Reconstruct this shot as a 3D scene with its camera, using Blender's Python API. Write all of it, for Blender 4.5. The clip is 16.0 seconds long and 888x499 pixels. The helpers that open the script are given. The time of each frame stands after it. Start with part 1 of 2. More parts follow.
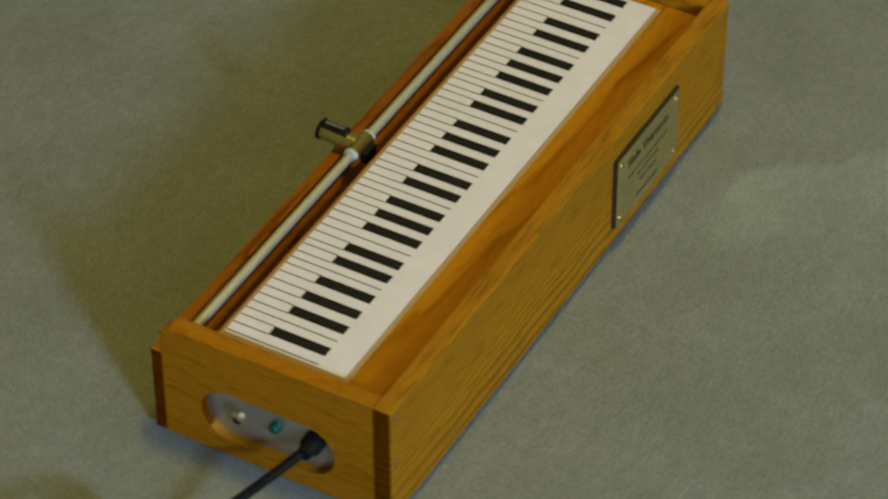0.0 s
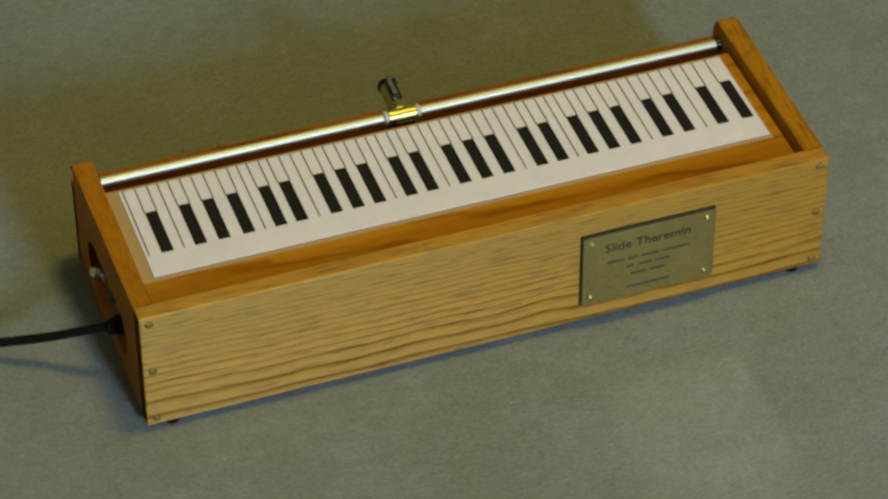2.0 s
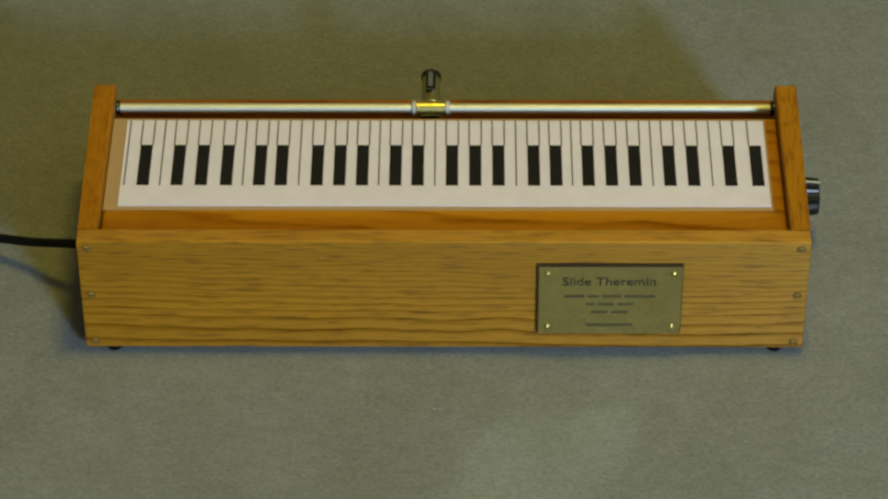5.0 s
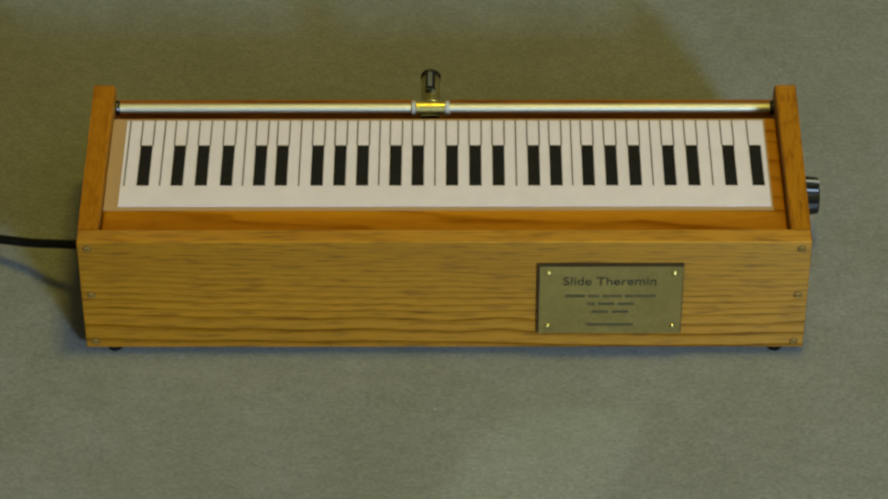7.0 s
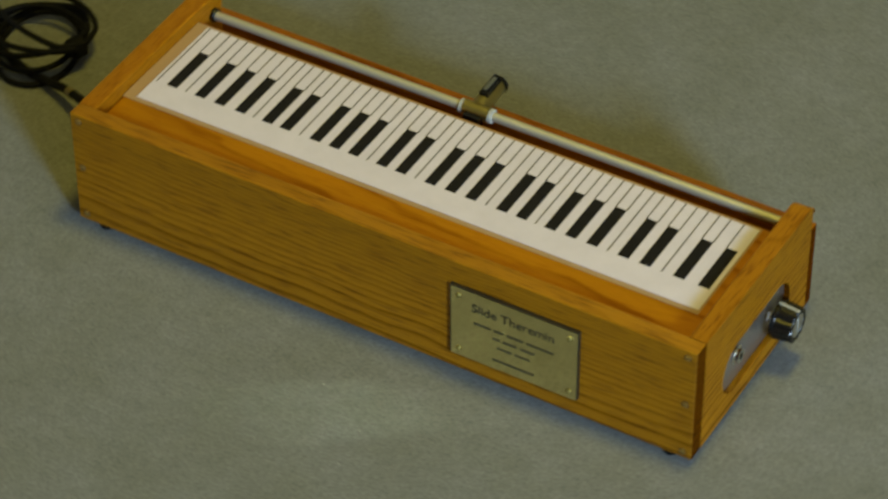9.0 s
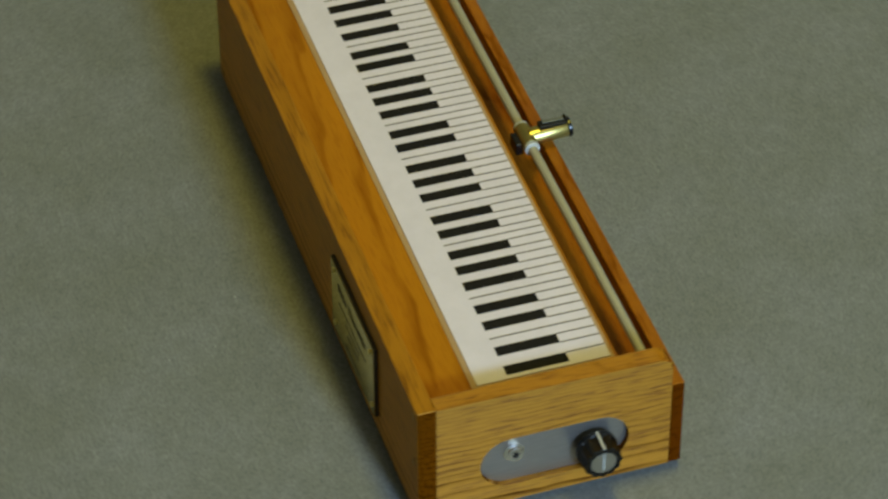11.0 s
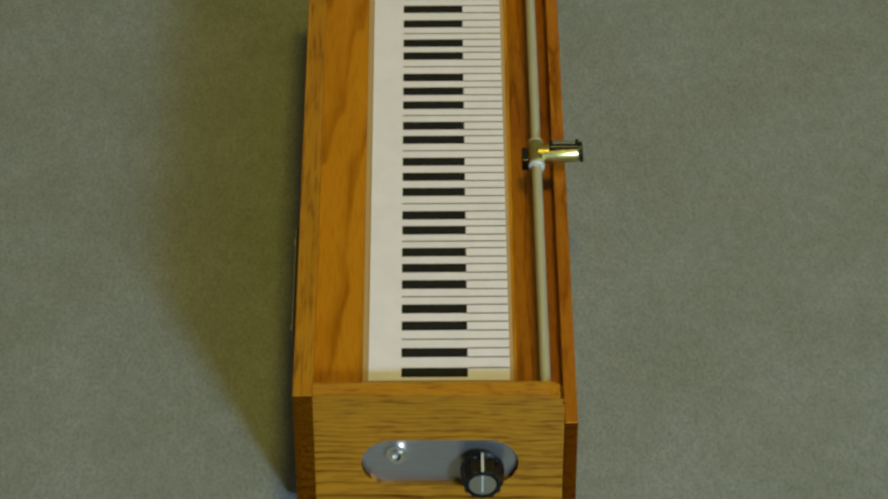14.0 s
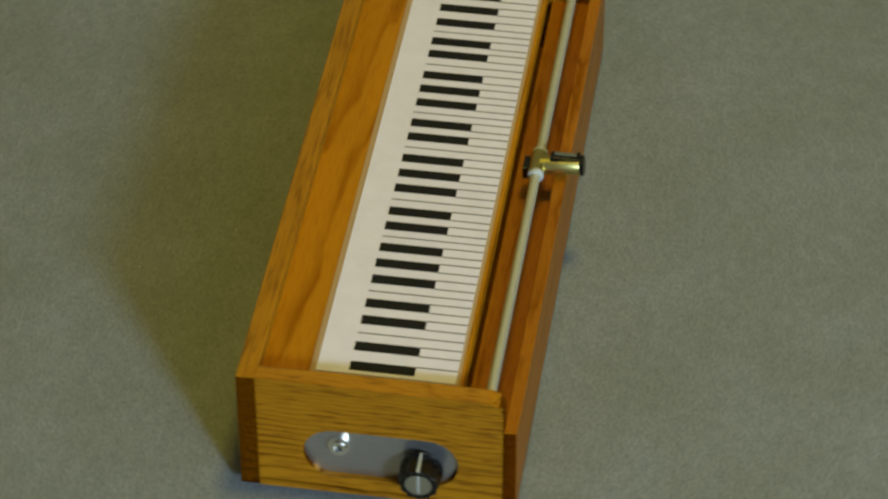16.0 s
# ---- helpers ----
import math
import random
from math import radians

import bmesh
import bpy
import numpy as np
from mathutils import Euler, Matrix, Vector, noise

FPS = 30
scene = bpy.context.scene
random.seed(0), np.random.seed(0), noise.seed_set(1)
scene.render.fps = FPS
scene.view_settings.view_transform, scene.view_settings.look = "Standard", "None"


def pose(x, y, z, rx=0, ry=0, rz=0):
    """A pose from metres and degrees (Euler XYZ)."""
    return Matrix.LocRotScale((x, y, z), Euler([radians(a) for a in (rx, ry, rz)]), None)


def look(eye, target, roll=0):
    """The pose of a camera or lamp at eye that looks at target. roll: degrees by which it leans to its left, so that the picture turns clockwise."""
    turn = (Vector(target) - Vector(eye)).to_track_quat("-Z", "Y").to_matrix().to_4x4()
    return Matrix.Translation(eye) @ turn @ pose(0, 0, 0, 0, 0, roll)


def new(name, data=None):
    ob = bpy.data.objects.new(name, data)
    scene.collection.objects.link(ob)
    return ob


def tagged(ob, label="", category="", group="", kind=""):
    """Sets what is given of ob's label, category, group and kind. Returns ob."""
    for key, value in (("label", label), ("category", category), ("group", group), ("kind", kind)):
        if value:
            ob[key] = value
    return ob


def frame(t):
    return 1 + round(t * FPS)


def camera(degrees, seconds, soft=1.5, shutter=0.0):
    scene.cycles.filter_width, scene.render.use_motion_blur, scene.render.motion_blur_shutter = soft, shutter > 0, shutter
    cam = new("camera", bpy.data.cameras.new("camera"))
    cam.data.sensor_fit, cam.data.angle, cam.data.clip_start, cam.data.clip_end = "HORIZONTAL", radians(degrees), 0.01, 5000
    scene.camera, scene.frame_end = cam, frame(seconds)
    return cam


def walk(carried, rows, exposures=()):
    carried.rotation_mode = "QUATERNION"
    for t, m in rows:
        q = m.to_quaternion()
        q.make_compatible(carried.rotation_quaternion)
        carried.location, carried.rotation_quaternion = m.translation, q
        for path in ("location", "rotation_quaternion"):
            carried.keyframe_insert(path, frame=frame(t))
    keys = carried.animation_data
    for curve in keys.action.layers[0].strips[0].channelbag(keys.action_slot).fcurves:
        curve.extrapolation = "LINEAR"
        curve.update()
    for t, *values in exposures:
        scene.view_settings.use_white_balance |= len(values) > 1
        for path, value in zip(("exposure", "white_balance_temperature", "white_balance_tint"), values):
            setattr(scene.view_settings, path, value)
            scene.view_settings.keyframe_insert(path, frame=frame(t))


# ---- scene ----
# ---- camera: it stands still above the turning platform ----
cam = camera(15.35, 16.0, soft=2.5, shutter=0.6)
scene.cycles.blur_glossy = 0.05
scene.cycles.sample_clamp_indirect = 0
VIEW = look((0, -2.5175, 2.2520), (-0.002, -0.054, 0.0563), -0.22)
walk(cam, [(0.0, VIEW), (16.0, VIEW)], exposures=[(0.0, -0.07, 6270, 10), (8.7, -0.07, 6270, 10), (10.8, -0.02, 5790, 8.5), (13.0, -0.02, 5810, 8.5), (16.0, -0.02, 6080, 9)])

# seconds and degrees by which the platform has turned
TURN = [(0, 60.47), (0.5, 48.44), (1, 37.48), (1.5, 28.06), (2, 19.28), (2.5, 10.19),
         (3, 2.75), (3.5, -1.16), (4, -0.73), (6.5, -0.29), (7, -0.23), (7.5, -0.69),
         (8, -7.44), (8.5, -18), (8.7, -23), (10.8, -68.16), (11, -72.11), (11.5, -81.17),
         (12, -86.47), (12.5, -89.02), (13, -89.58), (13.5, -89.79), (14, -89.81), (14.5, -89.8),
         (15, -89.81), (15.5, -90.88), (16, -98.83)]

# ---- light: a window behind the camera and a warm ceiling lamp ----
world = bpy.data.worlds.new("room_dark")
world.use_nodes = True
world.node_tree.nodes["Background"].inputs[0].default_value = (0.05, 0.045, 0.03, 1)
world.node_tree.nodes["Background"].inputs[1].default_value = 0.2
scene.world = world


def area_lamp(name, eye, target, sx, sy, watts, colour):
    data = bpy.data.lights.new(name, "AREA")
    data.shape, data.size, data.size_y, data.energy, data.color = "RECTANGLE", sx, sy, watts, colour
    ob = new(name, data)
    ob.matrix_world = look(eye, target)
    return ob


WIN = (2.86, -6.26, 2.76)     # middle of the window opening
LAMP = (0.37, -0.13, 3.63)    # under the ceiling light
area_lamp("window_daylight", WIN, (WIN[0], 0, WIN[2]), 0.89, 0.97, 525, (0.56, 0.76, 1.0))
area_lamp("ceiling_lamp_light", LAMP, (LAMP[0], LAMP[1], 0), 0.57, 0.57, 51, (1.0, 0.80, 0.09))


# ---- materials ----
def mat(name, colour=(0.5, 0.5, 0.5), rough=0.5, metal=0.0, coat=0.0):
    m = bpy.data.materials.new(name)
    m.use_nodes = True
    b = m.node_tree.nodes["Principled BSDF"]
    b.inputs["Base Color"].default_value = (*colour, 1)
    b.inputs["Roughness"].default_value = rough
    b.inputs["Metallic"].default_value = metal
    b.inputs["Coat Weight"].default_value = coat
    return m


def node(m, kind, **values):
    n = m.node_tree.nodes.new(kind)
    for key, value in values.items():
        n.inputs[key.replace("_", " ")].default_value = value
    return n


def ramp(m, stops):
    n = m.node_tree.nodes.new("ShaderNodeValToRGB")
    while len(n.color_ramp.elements) < len(stops):
        n.color_ramp.elements.new(0.5)
    for e, (p, c) in zip(n.color_ramp.elements, stops):
        e.position, e.color = p, (*c, 1)
    return n


def join(m, a, b):
    m.node_tree.links.new(a, b)


def mix(m, kind, factor, a, b):
    n = m.node_tree.nodes.new("ShaderNodeMix")
    n.data_type, n.blend_type = "RGBA", kind
    if isinstance(factor, float):
        n.inputs[0].default_value = factor
    else:
        join(m, factor, n.inputs[0])
    for socket, value in ((n.inputs[6], a), (n.inputs[7], b)):
        if isinstance(value, tuple):
            socket.default_value = (*value, 1)
        else:
            join(m, value, socket)
    return n.outputs[2]


def bump(m, height, strength, distance):
    n = node(m, "ShaderNodeBump", Strength=strength, Distance=distance)
    join(m, height, n.inputs["Height"])
    join(m, n.outputs[0], m.node_tree.nodes["Principled BSDF"].inputs["Normal"])


def oak(name, along, across, light, dark, ease, shift=(0, 0, 0), slope=0.0, sway=0.02, rough=0.45, depth=0.8, flow=1.0, broken=0.15, sheen=0.95, fade=0.0, fibre_tone=(0.66, 0.56, 0.44), run=55.0, cross=620.0, uneven=2.4):
    """Varnished oak: thin growth lines that crowd together across one axis and run along another, with short open pores."""
    m = mat(name, light, rough)
    b = m.node_tree.nodes["Principled BSDF"]
    coord = m.node_tree.nodes.new("ShaderNodeTexCoord")
    place = node(m, "ShaderNodeMapping", Location=shift)
    join(m, coord.outputs["Object"], place.inputs[0])
    split = m.node_tree.nodes.new("ShaderNodeSeparateXYZ")
    join(m, coord.outputs["Object"], split.inputs[0])

    def maths(op, x, y):
        n = m.node_tree.nodes.new("ShaderNodeMath")
        n.operation = op
        for socket, value in zip(n.inputs, (x, y)):
            if isinstance(value, (int, float)):
                socket.default_value = value
            else:
                join(m, value, socket)
        return n.outputs[0]

    def grain(length, width, detail=2.0, roughness=0.5, offset=(0, 0, 0)):
        """Noise stretched along the board: cycles a metre along it and across it."""
        mp = node(m, "ShaderNodeMapping", Scale=[length if k == along else width for k in "xyz"], Location=offset)
        join(m, place.outputs[0], mp.inputs[0])
        n = node(m, "ShaderNodeTexNoise", Scale=1.0, Detail=detail, Roughness=roughness)
        join(m, mp.outputs[0], n.inputs["Vector"])
        return n.outputs[0]

    third = [k for k in "xyz" if k not in (along, across)][0]
    inward = maths("SUBTRACT", 0.1425 if third == "y" else 0.355, maths("ABSOLUTE", split.outputs["xyz".index(third)], 0.0))
    c = split.outputs["xyz".index(across)]
    if across == "z":
        c = maths("ADD", c, maths("MULTIPLY", inward, 0.18))
    c = maths("ADD", c, maths("MULTIPLY", split.outputs["xyz".index(along)], slope))
    c = maths("ADD", c, maths("MULTIPLY", maths("SUBTRACT", grain(3.2 * flow, 5.0, 1.0), 0.5), sway))
    c = maths("ADD", c, maths("MULTIPLY", maths("SUBTRACT", grain(13.0 * flow, 16.0, 2.0, 0.5, (4.1, 2.2, 1.3)), 0.5), sway * 0.42))
    # lines to the metre: ease[0] at the foot of the board, growing by ease[1] a metre
    phase = maths("MULTIPLY", c, maths("ADD", maths("MULTIPLY", c, ease[1] / 2), ease[0]))
    phase = maths("ADD", phase, maths("MULTIPLY", grain(0.4, 60.0, 0.0, 0.5, (7.3, 0.4, 9.1)), uneven))
    saw = maths("FRACT", phase, 0.0)
    lines = ramp(m, [(0.0, (0.10, 0.10, 0.10)), (0.10, (0, 0, 0)), (0.56, (0.06, 0.06, 0.06)), (0.76, (0.50, 0.50, 0.50)), (0.88, (1, 1, 1)), (0.96, (0.8, 0.8, 0.8)), (1.0, (0.10, 0.10, 0.10))])
    join(m, saw, lines.inputs[0])
    pores = grain(run, cross, 3.0, 0.6)
    pore = ramp(m, [(0.36, fibre_tone), (0.50, (1, 1, 1)), (0.8, (1.0, 1.0, 1.0))])
    join(m, pores, pore.inputs[0])
    tone = ramp(m, [(0.3, tuple(v * 0.86 for v in light)), (0.7, tuple(min(1, v * 1.12) for v in light))])
    join(m, grain(1.5, 14.0, 3.0, 0.55, (1.9, 8.2, 3.3)), tone.inputs[0])
    patch = ramp(m, [(0.36, (broken, broken, broken)), (0.60, (1, 1, 1))])
    join(m, grain(9.0, 70.0, 2.0, 0.6, (3.1, 1.7, 5.3)), patch.inputs[0])
    mark = maths("MULTIPLY", lines.outputs[0], patch.outputs[0])
    # crowded lines grow fainter: fade is the share lost for each metre across
    mark = maths("MULTIPLY", mark, maths("MAXIMUM", maths("SUBTRACT", 1.0, maths("MULTIPLY", split.outputs["xyz".index(across)], fade)), 0.25))
    strength = maths("MULTIPLY", mark, depth)
    col = mix(m, "MIX", strength, tone.outputs[0], dark)
    col = mix(m, "MULTIPLY", 0.85, col, pore.outputs[0])
    # the sawn ends of a board soak up more stain
    face = m.node_tree.nodes.new("ShaderNodeSeparateXYZ")
    join(m, coord.outputs["Normal"], face.inputs[0])
    sawn = maths("GREATER_THAN", maths("ABSOLUTE", face.outputs["xyz".index(along)], 0.0), 0.7)
    col = mix(m, "MULTIPLY", sawn, col, (0.30, 0.22, 0.18))
    join(m, col, b.inputs["Base Color"])
    # fibres give a sheen that is narrow along the board and wide across it
    b.inputs["IOR"].default_value = 1.62
    join(m, maths("SUBTRACT", sheen, maths("MULTIPLY", maths("MAXIMUM", mark, sawn), sheen)), b.inputs["Specular IOR Level"])
    b.inputs["Specular Tint"].default_value = (1.0, 0.84, 0.36, 1)
    b.inputs["Anisotropic"].default_value = 0.85
    fibre = node(m, "ShaderNodeVectorTransform", Vector=[1.0 if k == across else 0.0 for k in "xyz"])
    fibre.vector_type, fibre.convert_from, fibre.convert_to = "VECTOR", "OBJECT", "WORLD"
    join(m, fibre.outputs[0], b.inputs["Tangent"])
    b.inputs["Coat Weight"].default_value = 0.05
    b.inputs["Coat Roughness"].default_value = 0.22
    bump(m, pores, 0.12, 0.0006)
    return m


AMBER, BROWN = (0.43, 0.168, 0.001), (0.16, 0.042, 0.001)
oak_front = oak("oak_front_board", "x", "z", (0.385, 0.158, 0.001), (0.085, 0.026, 0.001), (22, 1350), (0.3, 0, 0.013), 0.012, 0.026, 0.60, 0.74, 0.8, 0.75, 1.0, 5.0, (0.46, 0.36, 0.25), 24.0, 330.0, 0.8)
oak_lid = oak("oak_lid_board", "x", "y", AMBER, BROWN, (34, 60), (0.1, 0.2, 0), 0.11, 0.05, 0.50, 0.60, 0.8, 0.45, 0.20, 0.0, (0.84, 0.76, 0.66), 40.0, 500.0, 1.2)
oak_end = oak("oak_end_board", "y", "z", (0.400, 0.163, 0.003), (0.085, 0.024, 0.001), (34, 1350), (0, 0.3, 0.1), 0.03, 0.018, 0.60, 0.90, 1.4, 0.60, 0.42, 4.5, (0.48, 0.36, 0.26), 30.0, 360.0, 0.9)
oak_end_plain = oak("oak_plain_end_board", "y", "z", (0.340, 0.130, 0.002), (0.13, 0.042, 0.001), (30, 500), (0, 0.8, 0.4), 0.05, 0.05, 0.60, 0.32, 2.0, 0.3, 0.35, 3.0)
# amber darkened so that the trough's shade lies in the wood colour
oak_back_shaded = oak("oak_shaded_back_board", "x", "z", (0.34, 0.112, 0.001), (0.11, 0.026, 0.001), (45, 300), (0.7, 0, 0.4), 0.03, 0.025, 0.40, 0.6, 1.0, 0.3, 0.45)


# dark colour that stands for the shade round a sunk screw
recess_shade = mat("painted_recess_shade", (0.12, 0.05, 0.006), 0.6)


def speckled(name, colour, scale, low, high, rough, relief=0.0, stretch=(1, 1, 1), metal=0.0):
    m = mat(name, colour, rough, metal)
    coord = m.node_tree.nodes.new("ShaderNodeTexCoord")
    mp = node(m, "ShaderNodeMapping", Scale=stretch)
    join(m, coord.outputs["Object"], mp.inputs[0])
    n = node(m, "ShaderNodeTexNoise", Scale=scale, Detail=5.0, Roughness=0.65)
    join(m, mp.outputs[0], n.inputs["Vector"])
    r = ramp(m, [(0.3, tuple(v * low for v in colour)), (0.7, tuple(v * high for v in colour))])
    join(m, n.outputs[0], r.inputs[0])
    join(m, r.outputs[0], m.node_tree.nodes["Principled BSDF"].inputs["Base Color"])
    if relief:
        bump(m, n.outputs[0], 0.5, relief)
    return m


paper = speckled("printed_paper", (0.715, 0.655, 0.76), 35, 0.95, 1.04, 0.55)
ink = speckled("black_ink", (0.012, 0.011, 0.011), 120, 0.8, 1.3, 0.6)
line_ink = mat("grey_line_ink", (0.10, 0.09, 0.08), 0.6)
film = mat("tape_border", (0.42, 0.27, 0.12), 0.32)
brass = speckled("satin_brass", (0.52, 0.45, 0.16), 60, 0.88, 1.08, 0.34, 0, (1, 1, 1), 1.0)
plate_brass = speckled("brushed_brass_plate", (0.82, 0.73, 0.37), 40, 0.985, 1.015, 0.08, 0, (1, 30, 30), 1.0)
steel = speckled("dull_aluminium_rod", (0.64, 0.62, 0.49), 50, 0.94, 1.04, 0.50, 0, (0.2, 8, 8), 0.7)
chrome = mat("chrome", (0.92, 0.92, 0.92), 0.12, 1.0)
panel_metal = speckled("brushed_aluminium_panel", (0.46, 0.44, 0.41), 30, 0.9, 1.08, 0.32, 0, (1, 2, 30), 0.85)
pale_lint = mat("pale_lint", (0.36, 0.36, 0.33), 0.9)
nylon = mat("white_nylon", (0.42, 0.42, 0.38), 0.45)
cap_metal = mat("spun_aluminium", (0.66, 0.66, 0.64), 0.30, 1.0)
black_plastic = speckled("black_plastic", (0.003, 0.003, 0.003), 80, 0.8, 1.4, 0.26)
dull_brass = mat("worn_brass_screw", (0.42, 0.27, 0.06), 0.42, 0.6)
lever_metal = mat("grey_lever_metal", (0.20, 0.21, 0.19), 0.4, 0.6)
rubber = speckled("black_rubber", (0.006, 0.006, 0.006), 90, 0.8, 1.5, 0.6)
dark_edge = mat("dark_plate_edge", (0.02, 0.015, 0.01), 0.5)
engraved = mat("engraved_lettering", (0.022, 0.018, 0.008), 0.6)
fine_engraving = mat("fine_engraving", (0.065, 0.055, 0.022), 0.55)
led_green = mat("green_lens", (0.002, 0.065, 0.038), 0.12)
tan_band = mat("tan_cable_band", (0.13, 0.105, 0.045), 0.6)
for dull, gloss in ((ink, 0.12), (line_ink, 0.12), (rubber, 0.08), (black_plastic, 0.5)):
    dull.node_tree.nodes["Principled BSDF"].inputs["Specular IOR Level"].default_value = gloss
# assumed colours of unseen walls and ceiling, picked to warm the bounced light
wall_paint = speckled("warm_bounce_wall_paint", (0.36, 0.28, 0.13), 6, 0.96, 1.03, 0.8)
white_paint = speckled("warm_bounce_ceiling_paint", (0.58, 0.50, 0.32), 6, 0.97, 1.02, 0.85)
floor_mat = speckled("grey_floor", (0.16, 0.15, 0.13), 14, 0.85, 1.1, 0.7)


def carpet_material():
    m = mat("grey_felt_carpet", (0.2, 0.2, 0.19), 0.95)
    b = m.node_tree.nodes["Principled BSDF"]
    b.inputs["Specular IOR Level"].default_value = 0.1
    coord = m.node_tree.nodes.new("ShaderNodeTexCoord")
    grain = node(m, "ShaderNodeTexNoise", Scale=300.0, Detail=3.0, Roughness=0.7)
    tuft = node(m, "ShaderNodeTexNoise", Scale=90.0, Detail=3.0, Roughness=0.6)
    blot = node(m, "ShaderNodeTexNoise", Scale=7.0, Detail=4.0, Roughness=0.6)
    weave = node(m, "ShaderNodeMapping", Scale=(0.68, 1.0, 1.0))
    join(m, coord.outputs["Object"], weave.inputs[0])
    for n in (grain, tuft):
        join(m, weave.outputs[0], n.inputs["Vector"])
    join(m, coord.outputs["Object"], blot.inputs["Vector"])
    base = ramp(m, [(0.30, (0.179, 0.187, 0.168)), (0.70, (0.215, 0.224, 0.226))])
    join(m, blot.outputs[0], base.inputs[0])
    g = ramp(m, [(0.25, (0.66, 0.66, 0.66)), (0.5, (1, 1, 1)), (0.8, (1.36, 1.36, 1.36))])
    join(m, grain.outputs[0], g.inputs[0])
    t = ramp(m, [(0.3, (0.91, 0.91, 0.91)), (0.7, (1.09, 1.09, 1.09))])
    join(m, tuft.outputs[0], t.inputs[0])
    c = mix(m, "MULTIPLY", 0.8, base.outputs[0], g.outputs[0])
    c = mix(m, "MULTIPLY", 0.9, c, t.outputs[0])
    join(m, c, b.inputs["Base Color"])
    bump(m, grain.outputs[0], 0.35, 0.0015)
    return m


carpet = carpet_material()

# ---- mesh helpers; the instrument is built about the middle of its footprint ----
MID = Vector((0.0012, 0.1425, 0))


def empty(name, label, category, group=""):
    return tagged(new(name), label, category, group)


def part(name, bm, material, parent, label="", smooth=False, shift=True):
    if shift:
        bmesh.ops.translate(bm, verts=bm.verts, vec=-MID)
    bmesh.ops.recalc_face_normals(bm, faces=bm.faces)
    mesh = bpy.data.meshes.new(name)
    if smooth:
        for f in bm.faces:
            f.smooth = len(f.verts) == 4
        bm.normal_update()
        sharp = [e for e in bm.edges if len(e.link_faces) == 2 and (e.link_faces[0].smooth != e.link_faces[1].smooth or e.calc_face_angle(0) > 0.85)]
        bmesh.ops.split_edges(bm, edges=sharp)
    bm.to_mesh(mesh)
    bm.free()
    mesh.materials.append(material)
    ob = new(name, mesh)
    ob.parent = parent
    return tagged(ob, label)


def box(x0, x1, y0, y1, z0, z1, edge=0.0, segments=2):
    bm = bmesh.new()
    bmesh.ops.create_cube(bm, size=1)
    for v in bm.verts:
        v.co = Vector((x0 + (v.co.x + 0.5) * (x1 - x0), y0 + (v.co.y + 0.5) * (y1 - y0), z0 + (v.co.z + 0.5) * (z1 - z0)))
    if edge:
        bmesh.ops.bevel(bm, geom=list(bm.edges), offset=edge, segments=segments, affect="EDGES", profile=0.5)
    return bm


def lathe(profile, start, axis, sides=24, bm=None):
    """A turned piece: (distance along the axis, radius) pairs about a line from start."""
    bm = bm or bmesh.new()
    turn = Vector(axis).to_track_quat("Z", "Y").to_matrix()
    rings = []
    for d, r in profile:
        rings.append([bm.verts.new(Vector(start) + turn @ Vector((r * math.cos(2 * math.pi * k / sides), r * math.sin(2 * math.pi * k / sides), d))) for k in range(sides)])
    for a, b in zip(rings, rings[1:]):
        for k in range(sides):
            bm.faces.new((a[k], a[(k + 1) % sides], b[(k + 1) % sides], b[k]))
    bm.faces.new(rings[0][::-1])
    bm.faces.new(rings[-1])
    return bm


def tube(points, radius, sides=10, rounds=10, flat=1.0):
    """A bent cable through the points."""
    pts = [Vector(p) for p in points]
    pts = [pts[0] * 2 - pts[1]] + pts + [pts[-1] * 2 - pts[-2]]
    line = []
    for a, b, c, d in zip(pts, pts[1:], pts[2:], pts[3:]):
        for k in range(rounds):
            t = k / rounds
            line.append(0.5 * (2 * b + (c - a) * t + (2 * a - 5 * b + 4 * c - d) * t * t + (3 * b - a - 3 * c + d) * t ** 3))
    line.append(pts[-2])
    bm = bmesh.new()
    rings = []
    for k, p in enumerate(line):
        ahead = (line[min(k + 1, len(line) - 1)] - line[max(k - 1, 0)]).normalized()
        side = ahead.cross(Vector((0, 0, 1))).normalized()
        up = side.cross(ahead)
        rings.append([bm.verts.new(p + radius * (math.cos(2 * math.pi * j / sides) * side * flat + math.sin(2 * math.pi * j / sides) * up)) for j in range(sides)])
    for a, b in zip(rings, rings[1:]):
        for j in range(sides):
            bm.faces.new((a[j], a[(j + 1) % sides], b[(j + 1) % sides], b[j]))
    bm.faces.new(rings[0][::-1])
    bm.faces.new(rings[-1])
    return bm


def plate_with_hole(outer, hole, x0, x1):
    """A board standing across x, from its outline and the outline of its opening in (y, z)."""
    bm = bmesh.new()
    sides = []
    for x in (x0, x1):
        loops = []
        edges = []
        for outline in (outer, hole):
            vs = [bm.verts.new((x, y, z)) for y, z in outline]
            edges += [bm.edges.new((vs[k], vs[(k + 1) % len(vs)])) for k in range(len(vs))]
            loops.append(vs)
        bmesh.ops.triangle_fill(bm, use_beauty=True, use_dissolve=False, edges=edges)
        sides.append(loops)
    for a, b in zip(*sides):
        for k in range(len(a)):
            n = (k + 1) % len(a)
            bm.faces.new((a[k], a[n], b[n], b[k]))
    bm.normal_update()
    return bm


GROUND = -0.0030   # top of the carpet


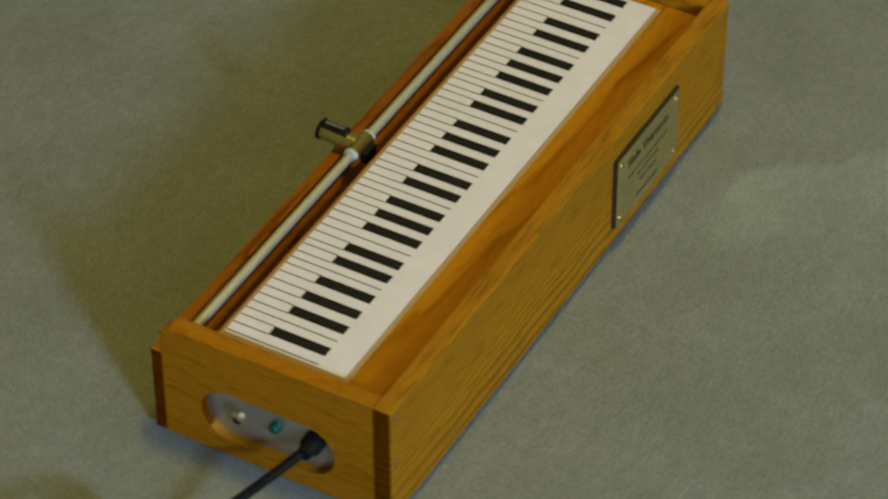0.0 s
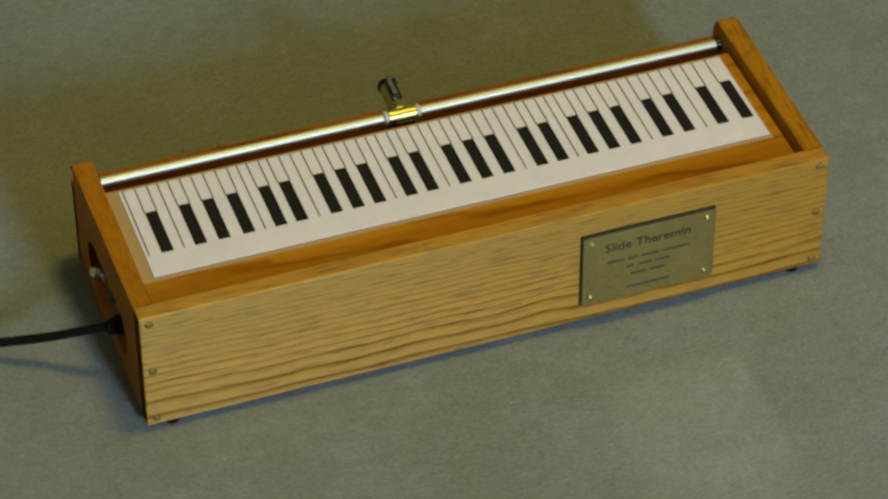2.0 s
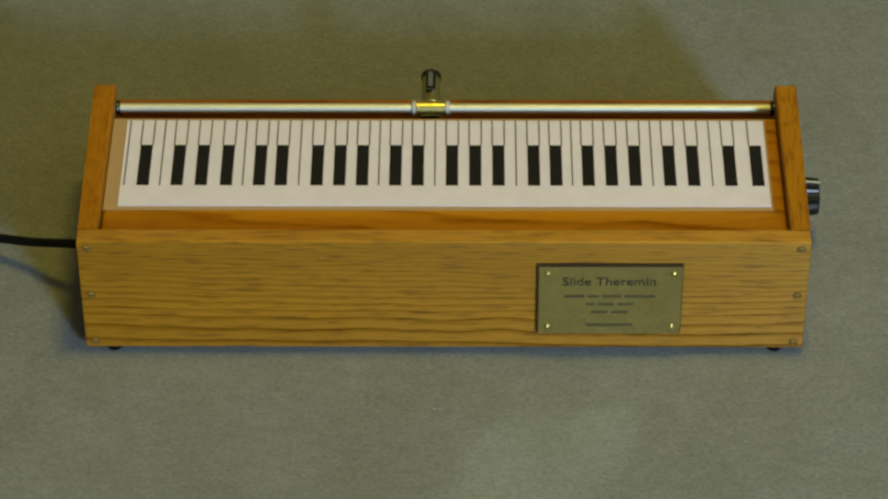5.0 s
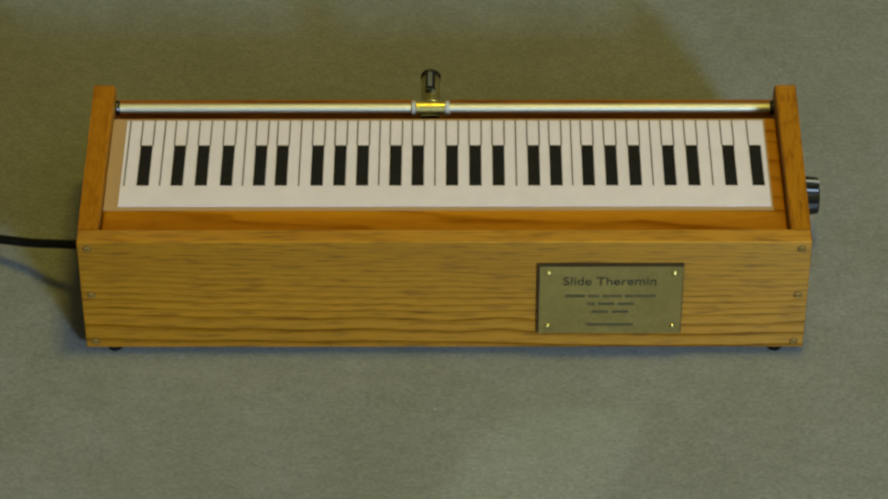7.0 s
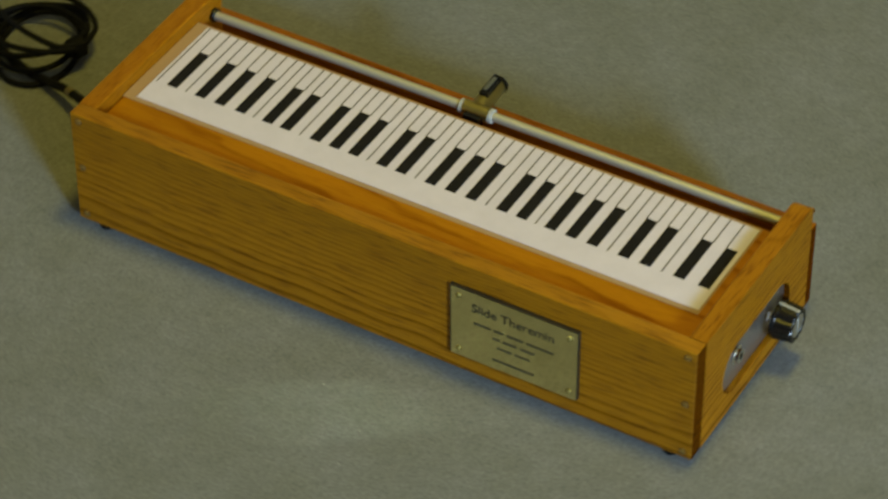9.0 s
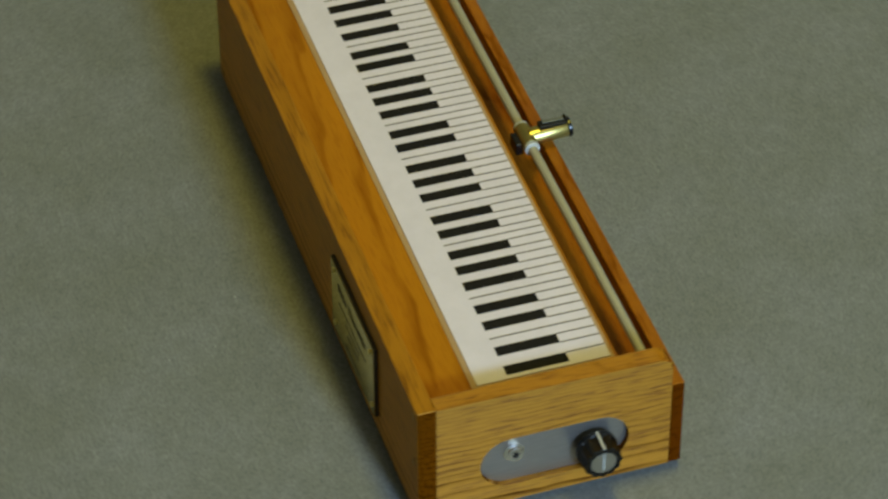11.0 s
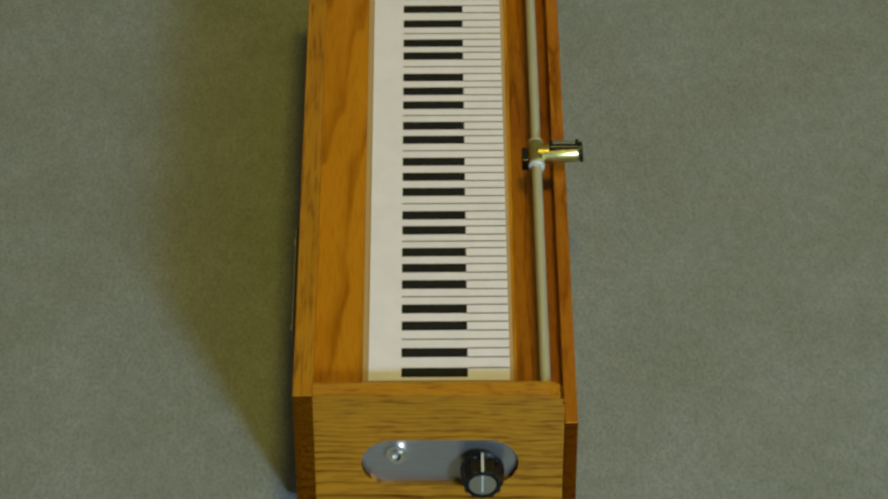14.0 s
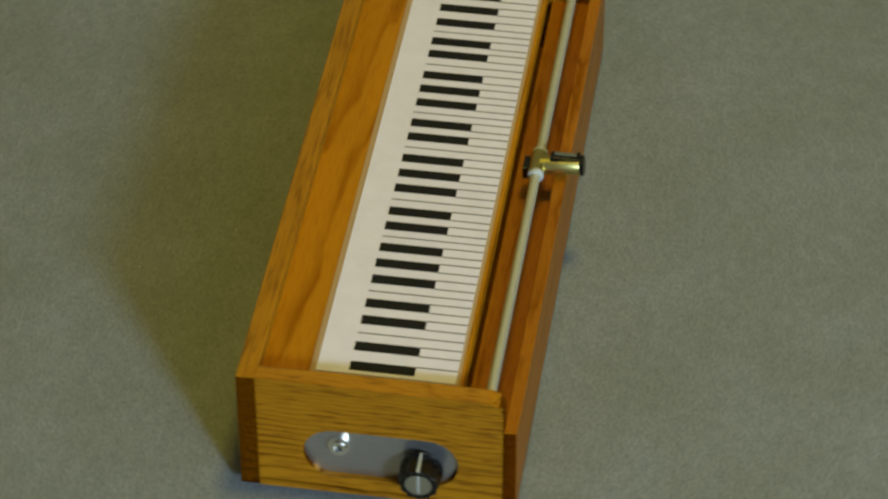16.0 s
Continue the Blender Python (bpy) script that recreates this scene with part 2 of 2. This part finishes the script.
# ---- the unseen room added to close the place and bounce warm light ----
def room():
    def slab(name, x0, x1, y0, y1, z0, z1, material):
        return tagged(part(name, box(x0, x1, y0, y1, z0, z1), material, None, shift=False), kind="structure")

    slab("floor", -3.2, 3.9, -6.5, 3.4, -0.16, -0.065, floor_mat)
    slab("ceiling", -3.2, 3.9, -6.5, 3.4, 3.75, 3.85, white_paint)
    slab("wall_west", -3.3, -3.2, -6.5, 3.4, -0.065, 3.75, wall_paint)
    slab("wall_east", 3.9, 4.0, -6.5, 3.4, -0.065, 3.75, wall_paint)
    slab("wall_north", -3.2, 3.9, 3.3, 3.4, -0.065, 3.75, wall_paint)
    w, h = 0.56, 0.60
    south = empty("wall_south", "", "")
    tagged(south, kind="structure")
    x, z = WIN[0], WIN[2]
    part("wall_panel", box(-3.2, x - w, -6.42, -6.30, -0.065, 3.75), wall_paint, south, shift=False)
    part("wall_panel", box(x + w, 3.9, -6.42, -6.30, -0.065, 3.75), wall_paint, south, shift=False)
    part("wall_panel", box(x - w, x + w, -6.42, -6.30, -0.065, z - h), wall_paint, south, shift=False)
    part("wall_panel", box(x - w, x + w, -6.42, -6.30, z + h, 3.75), wall_paint, south, shift=False)
    window = tagged(new("window_1"), kind="structure")
    for x0, x1, z0, z1 in ((x - w, x - w + 0.05, z - h, z + h), (x + w - 0.05, x + w, z - h, z + h), (x - w + 0.05, x + w - 0.05, z - h, z - h + 0.05), (x - w + 0.05, x + w - 0.05, z + h - 0.05, z + h)):
        part("window_frame", box(x0, x1, -6.39, -6.29, z0, z1, 0.004), white_paint, window, shift=False)
    light = empty("ceiling_light", "round white ceiling light fixed under the ceiling", "ceiling light")
    part("rim", lathe([(0, 0.46), (0.05, 0.46), (0.05, 0.44), (0.0, 0.44)], (LAMP[0], LAMP[1], 3.70), (0, 0, 1), 32), white_paint, light, shift=False)


room()


# ---- the turning platform ----
def platform():
    thing = empty("turntable", "round turning platform covered in grey felt carpet", "turntable")
    part("carpet_top", lathe([(-0.008, 0.93), (-0.003, 0.935), (0, 0.93)], (0, 0, GROUND), (0, 0, 1), 96), carpet, thing, "grey flecked felt carpet", shift=False)
    part("base", lathe([(-0.06, 0.80), (-0.0082, 0.92)], (0, 0, GROUND), (0, 0, 1), 64), floor_mat, thing, shift=False)
    return thing


# ---- the instrument ----
HALF, BOT, TOP, LID = 0.355, 0.0055, 0.1447, 0.1295
FRONT_T, END_IN, BACK_Y, DEPTH, PLATE = 0.0185, 0.336, 0.2500, 0.2630, 0.3495
BLACK = [-0.2987, -0.265, -0.2411, -0.2162, -0.1835, -0.162, -0.1265, -0.104, -0.0815, -0.0486, -0.0265, 0.0076,
         0.0307, 0.0538, 0.0889, 0.111, 0.143, 0.166, 0.1895, 0.2238, 0.2474, 0.284, 0.3108]
GROUPS = [1, 3, 2, 3, 2, 3, 2, 3, 2, 2]


def end_outline():
    pts = [(FRONT_T, BOT), (BACK_Y, BOT)]
    r = 0.014
    for k in range(7):
        a = math.pi / 2 * k / 6
        pts.append((BACK_Y - r + r * math.cos(a), TOP - r + r * math.sin(a)))
    return pts + [(FRONT_T, TOP)]


def slot_outline():
    y0, y1, z0, z1 = 0.0615, 0.2085, 0.0265, 0.0865
    r = (z1 - z0) / 2
    pts = []
    for cy, start in ((y1 - r, -math.pi / 2), (y0 + r, math.pi / 2)):
        for k in range(13):
            a = start + math.pi * k / 12
            pts.append((cy + r * math.cos(a), z0 + r + r * math.sin(a)))
    return pts


def screw(parent, name, x, y, z, axis, r, material, label=""):
    return part(name, lathe([(0, r), (r * 0.25, r), (r * 0.55, r * 0.75), (r * 0.7, r * 0.35)], (x, y, z), axis, 14), material, parent, label, True)


def instrument():
    thing = empty("slide_theremin", "long varnished oak instrument with printed keyboard strip and brass slider", "instrument")
    part("front_board", box(-HALF, HALF, 0, FRONT_T, BOT, TOP, 0.0012), oak_front, thing, "varnished oak front board with dark grain lines")
    part("back_board", box(-HALF, HALF, BACK_Y + 0.0004, DEPTH, BOT, 0.108, 0.0012), oak_back_shaded, thing)
    part("lid", box(-END_IN + 0.0004, END_IN - 0.0004, FRONT_T - 0.0035, 0.2080, 0.106, LID, 0.0040, 4), oak_lid, thing, "amber varnished oak top board")
    part("trough_floor", box(-END_IN + 0.0004, END_IN - 0.0004, 0.2084, BACK_Y, 0.068, 0.080), oak_back_shaded, thing)
    part("bottom_board", box(-END_IN + 0.0004, END_IN - 0.0004, FRONT_T + 0.0004, BACK_Y, BOT, 0.016), oak_back_shaded, thing)
    for s in (-1, 1):
        bm = plate_with_hole(end_outline(), slot_outline(), s * END_IN, s * HALF)
        rim = [e for e in bm.edges if all(v.co.z > TOP - 0.0145 for v in e.verts) and abs(e.verts[0].co.x - e.verts[1].co.x) < 1e-6 and len(e.link_faces) == 2
               and any(abs(f.normal.x) < 0.5 for f in e.link_faces)]
        bmesh.ops.bevel(bm, geom=rim, offset=0.0022, segments=3, affect="EDGES", profile=0.5)
        part("end_panel", bm, oak_end if s > 0 else oak_end_plain, thing, "oak end panel with an oval cut-out")
        sunk = PLATE - 0.0015 if s > 0 else PLATE - 0.0045
        part("control_plate", box(s * sunk - 0.0007, s * sunk + 0.0007, 0.0618, 0.2082, 0.0268, 0.0862), panel_metal, thing, "brushed aluminium plate behind the cut-out")
    # printed keyboard strip
    x0, x1, y0, y1 = -0.3210, 0.3212, 0.0690, 0.2005
    part("clear_border", box(x0 - 0.0140, x1 + 0.002, y0 - 0.0055, y1 + 0.0035, LID + 0.0002, LID + 0.0006), film, thing, "clear varnish border round the strip")
    strip = part("keyboard_strip", box(x0, x1, y0, y1, LID + 0.0008, LID + 0.0016), paper, thing, "white printed paper keyboard strip")
    top, kf, kb, hw = LID + 0.0016, 0.0996, 0.1614, 0.0061
    for x in BLACK:
        part("black_key_print", box(x - hw, x + hw, kf, kb, top, top + 0.0003), ink, strip)
    lines = []
    for x in BLACK:
        lines += [(x - hw, kb + 0.0002), (x + hw, kb + 0.0002)]
    lines.pop()
    n = 0
    lines.append((BLACK[0] - 0.0185, kf))
    for g in GROUPS[:-1]:
        n += g
        lines.append(((BLACK[n - 1] + BLACK[n]) / 2, kf))
    for x, y in lines:
        part("key_line", box(x - 0.0007, x + 0.0007, y, y1 - 0.0002, top, top + 0.0002), line_ink, strip)
    # slide rod with its dark end sockets
    ry, rz, rr = 0.2335, 0.1205, 0.0049
    part("rod", lathe([(0, rr), (2 * END_IN - 0.006, rr)], (-END_IN + 0.003, ry, rz), (1, 0, 0), 24), steel, thing, "pale metal slide rod", True)
    for s in (-1, 1):
        part("rod_socket", lathe([(0, 0.0078), (0.0035, 0.0078), (0.0045, 0.007)], (s * END_IN, ry, rz), (-s, 0, 0), 20), black_plastic, thing, "", True)
    # slider: brass tee with an open barrel that points backwards
    sx = -0.0145
    slider = part("slider", lathe([(-0.0150, 0.0070), (-0.0145, 0.0084), (0.0145, 0.0084), (0.0150, 0.0070)], (sx, ry, rz), (1, 0, 0), 28), brass, thing, "brass tee slider", True)
    for s in (-1, 1):
        part("nylon_collar", lathe([(0, 0.0080), (0.0034, 0.0080), (0.0044, 0.0066)], (sx + s * 0.0152, ry, rz), (s, 0, 0), 24), nylon, slider, "white nylon collar", True)
    part("barrel", lathe([(0.001, 0.0050), (0.003, 0.0096), (0.0185, 0.0096), (0.042, 0.0096), (0.043, 0.0090)], (sx, ry, rz), (0, 1, 0.09), 28), brass, slider, "polished brass barrel", True)
    part("barrel_cap", lathe([(0.0432, 0.0106), (0.0465, 0.0106), (0.047, 0.0096)], (sx, ry, rz), (0, 1, 0.09), 28), black_plastic, slider, "black end ring", True)
    part("switch_body", box(sx - 0.0052, sx + 0.0050, ry + 0.0125, ry + 0.0415, rz + 0.0075, rz + 0.0150, 0.0008), black_plastic, slider, "black switch body on the barrel")
    part("switch_lever", box(sx - 0.0028, sx + 0.0018, ry + 0.0165, ry + 0.0400, rz + 0.0160, rz + 0.0168, 0.0003), lever_metal, slider, "grey metal switch lever")
    part("lever_tip", lathe([(-0.0032, 0.0014), (-0.0030, 0.0020), (0.0030, 0.0020), (0.0032, 0.0014)], (sx, ry + 0.0405, rz + 0.0166), (1, 0, 0), 14), black_plastic, slider, "", True)
    part("contact_clip", box(sx - 0.010, sx + 0.010, ry - 0.0145, ry - 0.006, rz - 0.012, rz + 0.002, 0.001), black_plastic, slider)
    # brass name plate
    px0, px1, pz0, pz1 = 0.0926, 0.2318, 0.0290, 0.1169
    part("plate_dark_border", box(px0 - 0.0014, px1 + 0.0008, -0.0042, -0.0001, pz0 + 0.0005, pz1 + 0.0010), dark_edge, thing, "dark border along the top and sides of the plate")
    plate = part("name_plate", box(px0, px1, -0.0048, -0.0043, pz0, pz1), plate_brass, thing, "engraved brass name plate with four screws")
    for x in (px0 + 0.0085, px1 - 0.0085):
        for z in (pz0 + 0.0092, pz1 - 0.0092):
            screw(plate, "plate_screw", x, -0.0048, z, (0, -1, 0), 0.0030, brass)
    mx = (px0 + px1) / 2
    data = bpy.data.curves.new("title", "FONT")
    data.body, data.size, data.align_x, data.extrude = "Slide Theremin", 0.0150, "CENTER", 0.0002
    data.offset = 0.0001
    text = new("title_text", data)
    mesh = bpy.data.meshes.new_from_object(text.evaluated_get(bpy.context.evaluated_depsgraph_get()))
    bpy.data.objects.remove(text)
    mesh.transform(Matrix.Translation(Vector((mx - 0.001, -0.0049, 0.0930)) - MID) @ Matrix.Rotation(math.pi / 2, 4, "X"))
    mesh.materials.clear()
    mesh.materials.append(engraved)
    title = new("engraved_title", mesh)
    title.parent = plate
    tagged(title, "engraved title Slide Theremin")
    for z, width, words in ((0.0787, 0.088, (5, 3, 5, 8)), (0.0682, 0.046, (2, 4, 4)), (0.0577, 0.036, (4, 4)), (0.0407, 0.046, (11,))):
        total = sum(words) + 0.8 * (len(words) - 1)
        x = mx - width / 2
        for w in words:
            step = width / total
            part("engraved_line", box(x, x + w * step, -0.0050, -0.0048, z - 0.0016, z + 0.0016), fine_engraving, plate)
            x += (w + 0.8) * step
    # round-headed screws on the front board; dark discs and slot strips paint the shade of their cuts
    for s in (-1, 1):
        for z in (0.0135, 0.0755, 0.1360):
            x = s * 0.3452
            shade_disc = part("screw_recess_shade", lathe([(0.0, 0.0042), (0.0004, 0.0042), (0.0005, 0.0040)], (x, 0.0, z), (0, -1, 0), 20), recess_shade, thing)
            head = part("screw", lathe([(0.0002, 0.0034), (0.0008, 0.0032), (0.0010, 0.0027), (0.0011, 0.0010)], (x, 0.0, z), (0, -1, 0), 18), dull_brass, shade_disc, "brass screw head", True)
            part("slot", box(x - 0.0027, x + 0.0027, -0.0013, -0.0010, z - 0.0004, z + 0.0004), dark_edge, shade_disc)
    # feet
    for x in (-0.328, 0.328):
        for y in (0.011, 0.238):
            part("rubber_foot", lathe([(0, 0.0075), (0.007, 0.0090), (0.0105, 0.0090)], (x, y, GROUND), (0, 0, 1), 16), rubber, thing, "", True)
    # knob and socket on one end
    kx = PLATE + 0.0007
    ky, kz = 0.1745, 0.0530
    bm = lathe([(0.006, 0.0150), (0.008, 0.0206), (0.0120, 0.0206), (0.0130, 0.0196), (0.0295, 0.0180), (0.0310, 0.0168), (0.0312, 0.0140), (0.0298, 0.0132)], (kx, ky, kz), (1, 0, 0), 60)
    for v in bm.verts:
        dy, dz = v.co.y - ky, v.co.z - kz
        if v.co.x > kx + 0.0125:
            k = 1 + 0.06 * math.cos(12 * math.atan2(dy, dz))
            v.co.y, v.co.z = ky + dy * k, kz + dz * k
    knob = part("volume_knob", bm, black_plastic, thing, "black fluted volume knob")
    part("knob_cap", lathe([(0.0299, 0.0128), (0.0303, 0.0126), (0.0304, 0.0118)], (kx, ky, kz), (1, 0, 0), 28), cap_metal, knob, "spun silver knob cap")
    bm = box(kx + 0.009, kx + 0.0312, ky - 0.0012, ky + 0.0012, 0, 0.0012)
    for v in bm.verts:
        v.co.z += kz + (0.0202 if v.co.x < kx + 0.02 else 0.0182)
    part("pointer", bm, nylon, knob, "white pointer line")
    part("cap_mark", box(kx + 0.0303, kx + 0.0307, ky - 0.0009, ky + 0.0009, kz - 0.009, kz + 0.0118), nylon, knob, "white line across the cap")
    part("shaft_nut", lathe([(-0.004, 0.0085), (0.0018, 0.0085), (0.0018, 0.005), (0.0062, 0.005)], (kx, ky, kz), (1, 0, 0), 6), chrome, knob)
    jack = part("output_socket", lathe([(-0.004, 0.0105), (0.003, 0.0105), (0.004, 0.0078), (0.007, 0.0078), (0.007, 0.0040), (0.002, 0.0040)], (kx, 0.0952, 0.0660), (1, 0, 0), 24), chrome, thing, "chrome jack socket")
    # black disc puts the darkness of the bore into colour
    part("dark_bore_disc", lathe([(0.0015, 0.0034), (0.0025, 0.0034)], (kx, 0.0952, 0.0660), (1, 0, 0), 16), black_plastic, jack)
    # switch, lamp and cord inlet on the other
    lx = -PLATE - 0.0007
    switch = part("toggle_switch", lathe([(-0.004, 0.0080), (-0.0020, 0.0080), (-0.0020, 0.0056), (0.0010, 0.0056), (0.0016, 0.0048)], (lx, 0.171, 0.0530), (-1, 0, 0), 8), chrome, thing, "chrome toggle switch")
    # black ring painted in for the dark gap between bushing and lever
    part("collar", lathe([(0.0016, 0.0046), (0.0024, 0.0044), (0.0026, 0.0030)], (lx, 0.171, 0.0530), (-1, 0, 0), 16), black_plastic, switch, "", True)
    part("lever", lathe([(0.001, 0.0024), (0.014, 0.0034), (0.021, 0.0054), (0.026, 0.0052), (0.0285, 0.0030)], (lx, 0.171, 0.0530), (-0.42, -0.46, 0.78), 16), chrome, switch, "bright chrome bat lever", True)
    lamp = part("indicator_lamp", lathe([(-0.004, 0.0062), (0.0015, 0.0060), (0.0035, 0.0042), (0.0045, 0.0015)], (lx, 0.1300, 0.0605), (-1, 0, 0), 20), led_green, thing, "unlit green indicator lamp", True)
    part("cord_grommet", lathe([(-0.004, 0.0112), (0.006, 0.0112), (0.009, 0.0090), (0.018, 0.0068)], (lx, 0.087, 0.0630), (-1, 0, 0), 20), rubber, thing, "black rubber strain relief", True)
    return thing


# ---- the mains cord, plugged in and coiled on the carpet ----
def power_cord():
    thing = empty("power_cord", "black rubber power cord lying in a loose coil on the carpet", "power cord")
    r = 0.0045
    run = [(-0.350, 0.087, 0.063), (-0.368, 0.092, 0.0600), (-0.395, 0.107, 0.0480), (-0.420, 0.123, 0.035), (-0.450, 0.139, 0.025), (-0.480, 0.153, 0.017),
           (-0.520, 0.166, 0.006), (-0.560, 0.178, r + GROUND), (-0.605, 0.200, r + GROUND), (-0.630, 0.245, r + GROUND)]
    part("lead", tube(run, r, 10, 10, 1.15), rubber, thing, "", True)
    part("cable_band", lathe([(-0.005, 0.0050), (-0.0045, 0.0056), (0.0045, 0.0056), (0.005, 0.0050)], (-0.470, 0.1485, 0.0196), (-0.03, 0.014, -0.008), 14), tan_band, thing, "tan band round the cord", True)
    rng = random.Random(7)
    for n in range(5):
        cx, cy = -0.558 + rng.uniform(-0.004, 0.008), 0.219 + rng.uniform(-0.012, 0.012)
        a, b = 0.046 + 0.004 * n, 0.062 - 0.004 * n
        z = GROUND + 0.0036 + 0.0076 * n
        turn = rng.uniform(-0.3, 0.7)
        pts = []
        for k in range(11):
            t = 2 * math.pi * k / 10
            x, y = a * math.cos(t), b * math.sin(t)
            pts.append((cx + x * math.cos(turn) - y * math.sin(turn), cy + x * math.sin(turn) + y * math.cos(turn), z + (0.006 + 0.005 * n) * max(0, math.sin(t + 0.9 * n))))
        part("loop", tube(pts, 0.0034, 8, 6), rubber, thing, "", True)
    part("tie", lathe([(-0.010, 0.008), (-0.007, 0.0125), (0.007, 0.0125), (0.010, 0.008)], (-0.506, 0.212, 0.024), (0.4, 1, 0.1), 14), rubber, thing)
    return thing


# ---- pale lint on the carpet ----
def lint():
    bm = bmesh.new()
    for x, y, r in ((-0.009, -0.079, 0.0010), (0.056, -0.117, 0.0008), (0.061, -0.165, 0.0009), (-0.137, -0.064, 0.0008)):
        lathe([(0, r), (r * 0.4, r * 0.9), (r * 0.6, r * 0.4)], (x, y, GROUND), (0.0, 0, 1), 7, bm)
    ob = part("lint", bm, pale_lint, None)
    return tagged(ob, "pale specks of lint lying on the grey carpet", "lint", kind="stuff")


turntable = platform()
theremin = instrument()
cord = power_cord()
specks = lint()


# ---- movement: platform, instrument and cord turn as one ----
def motions():
    rows = [(t, pose(0, 0, 0, 0, 0, a)) for t, a in TURN]
    for thing in (turntable, theremin, cord, specks):
        walk(thing, rows)


motions()
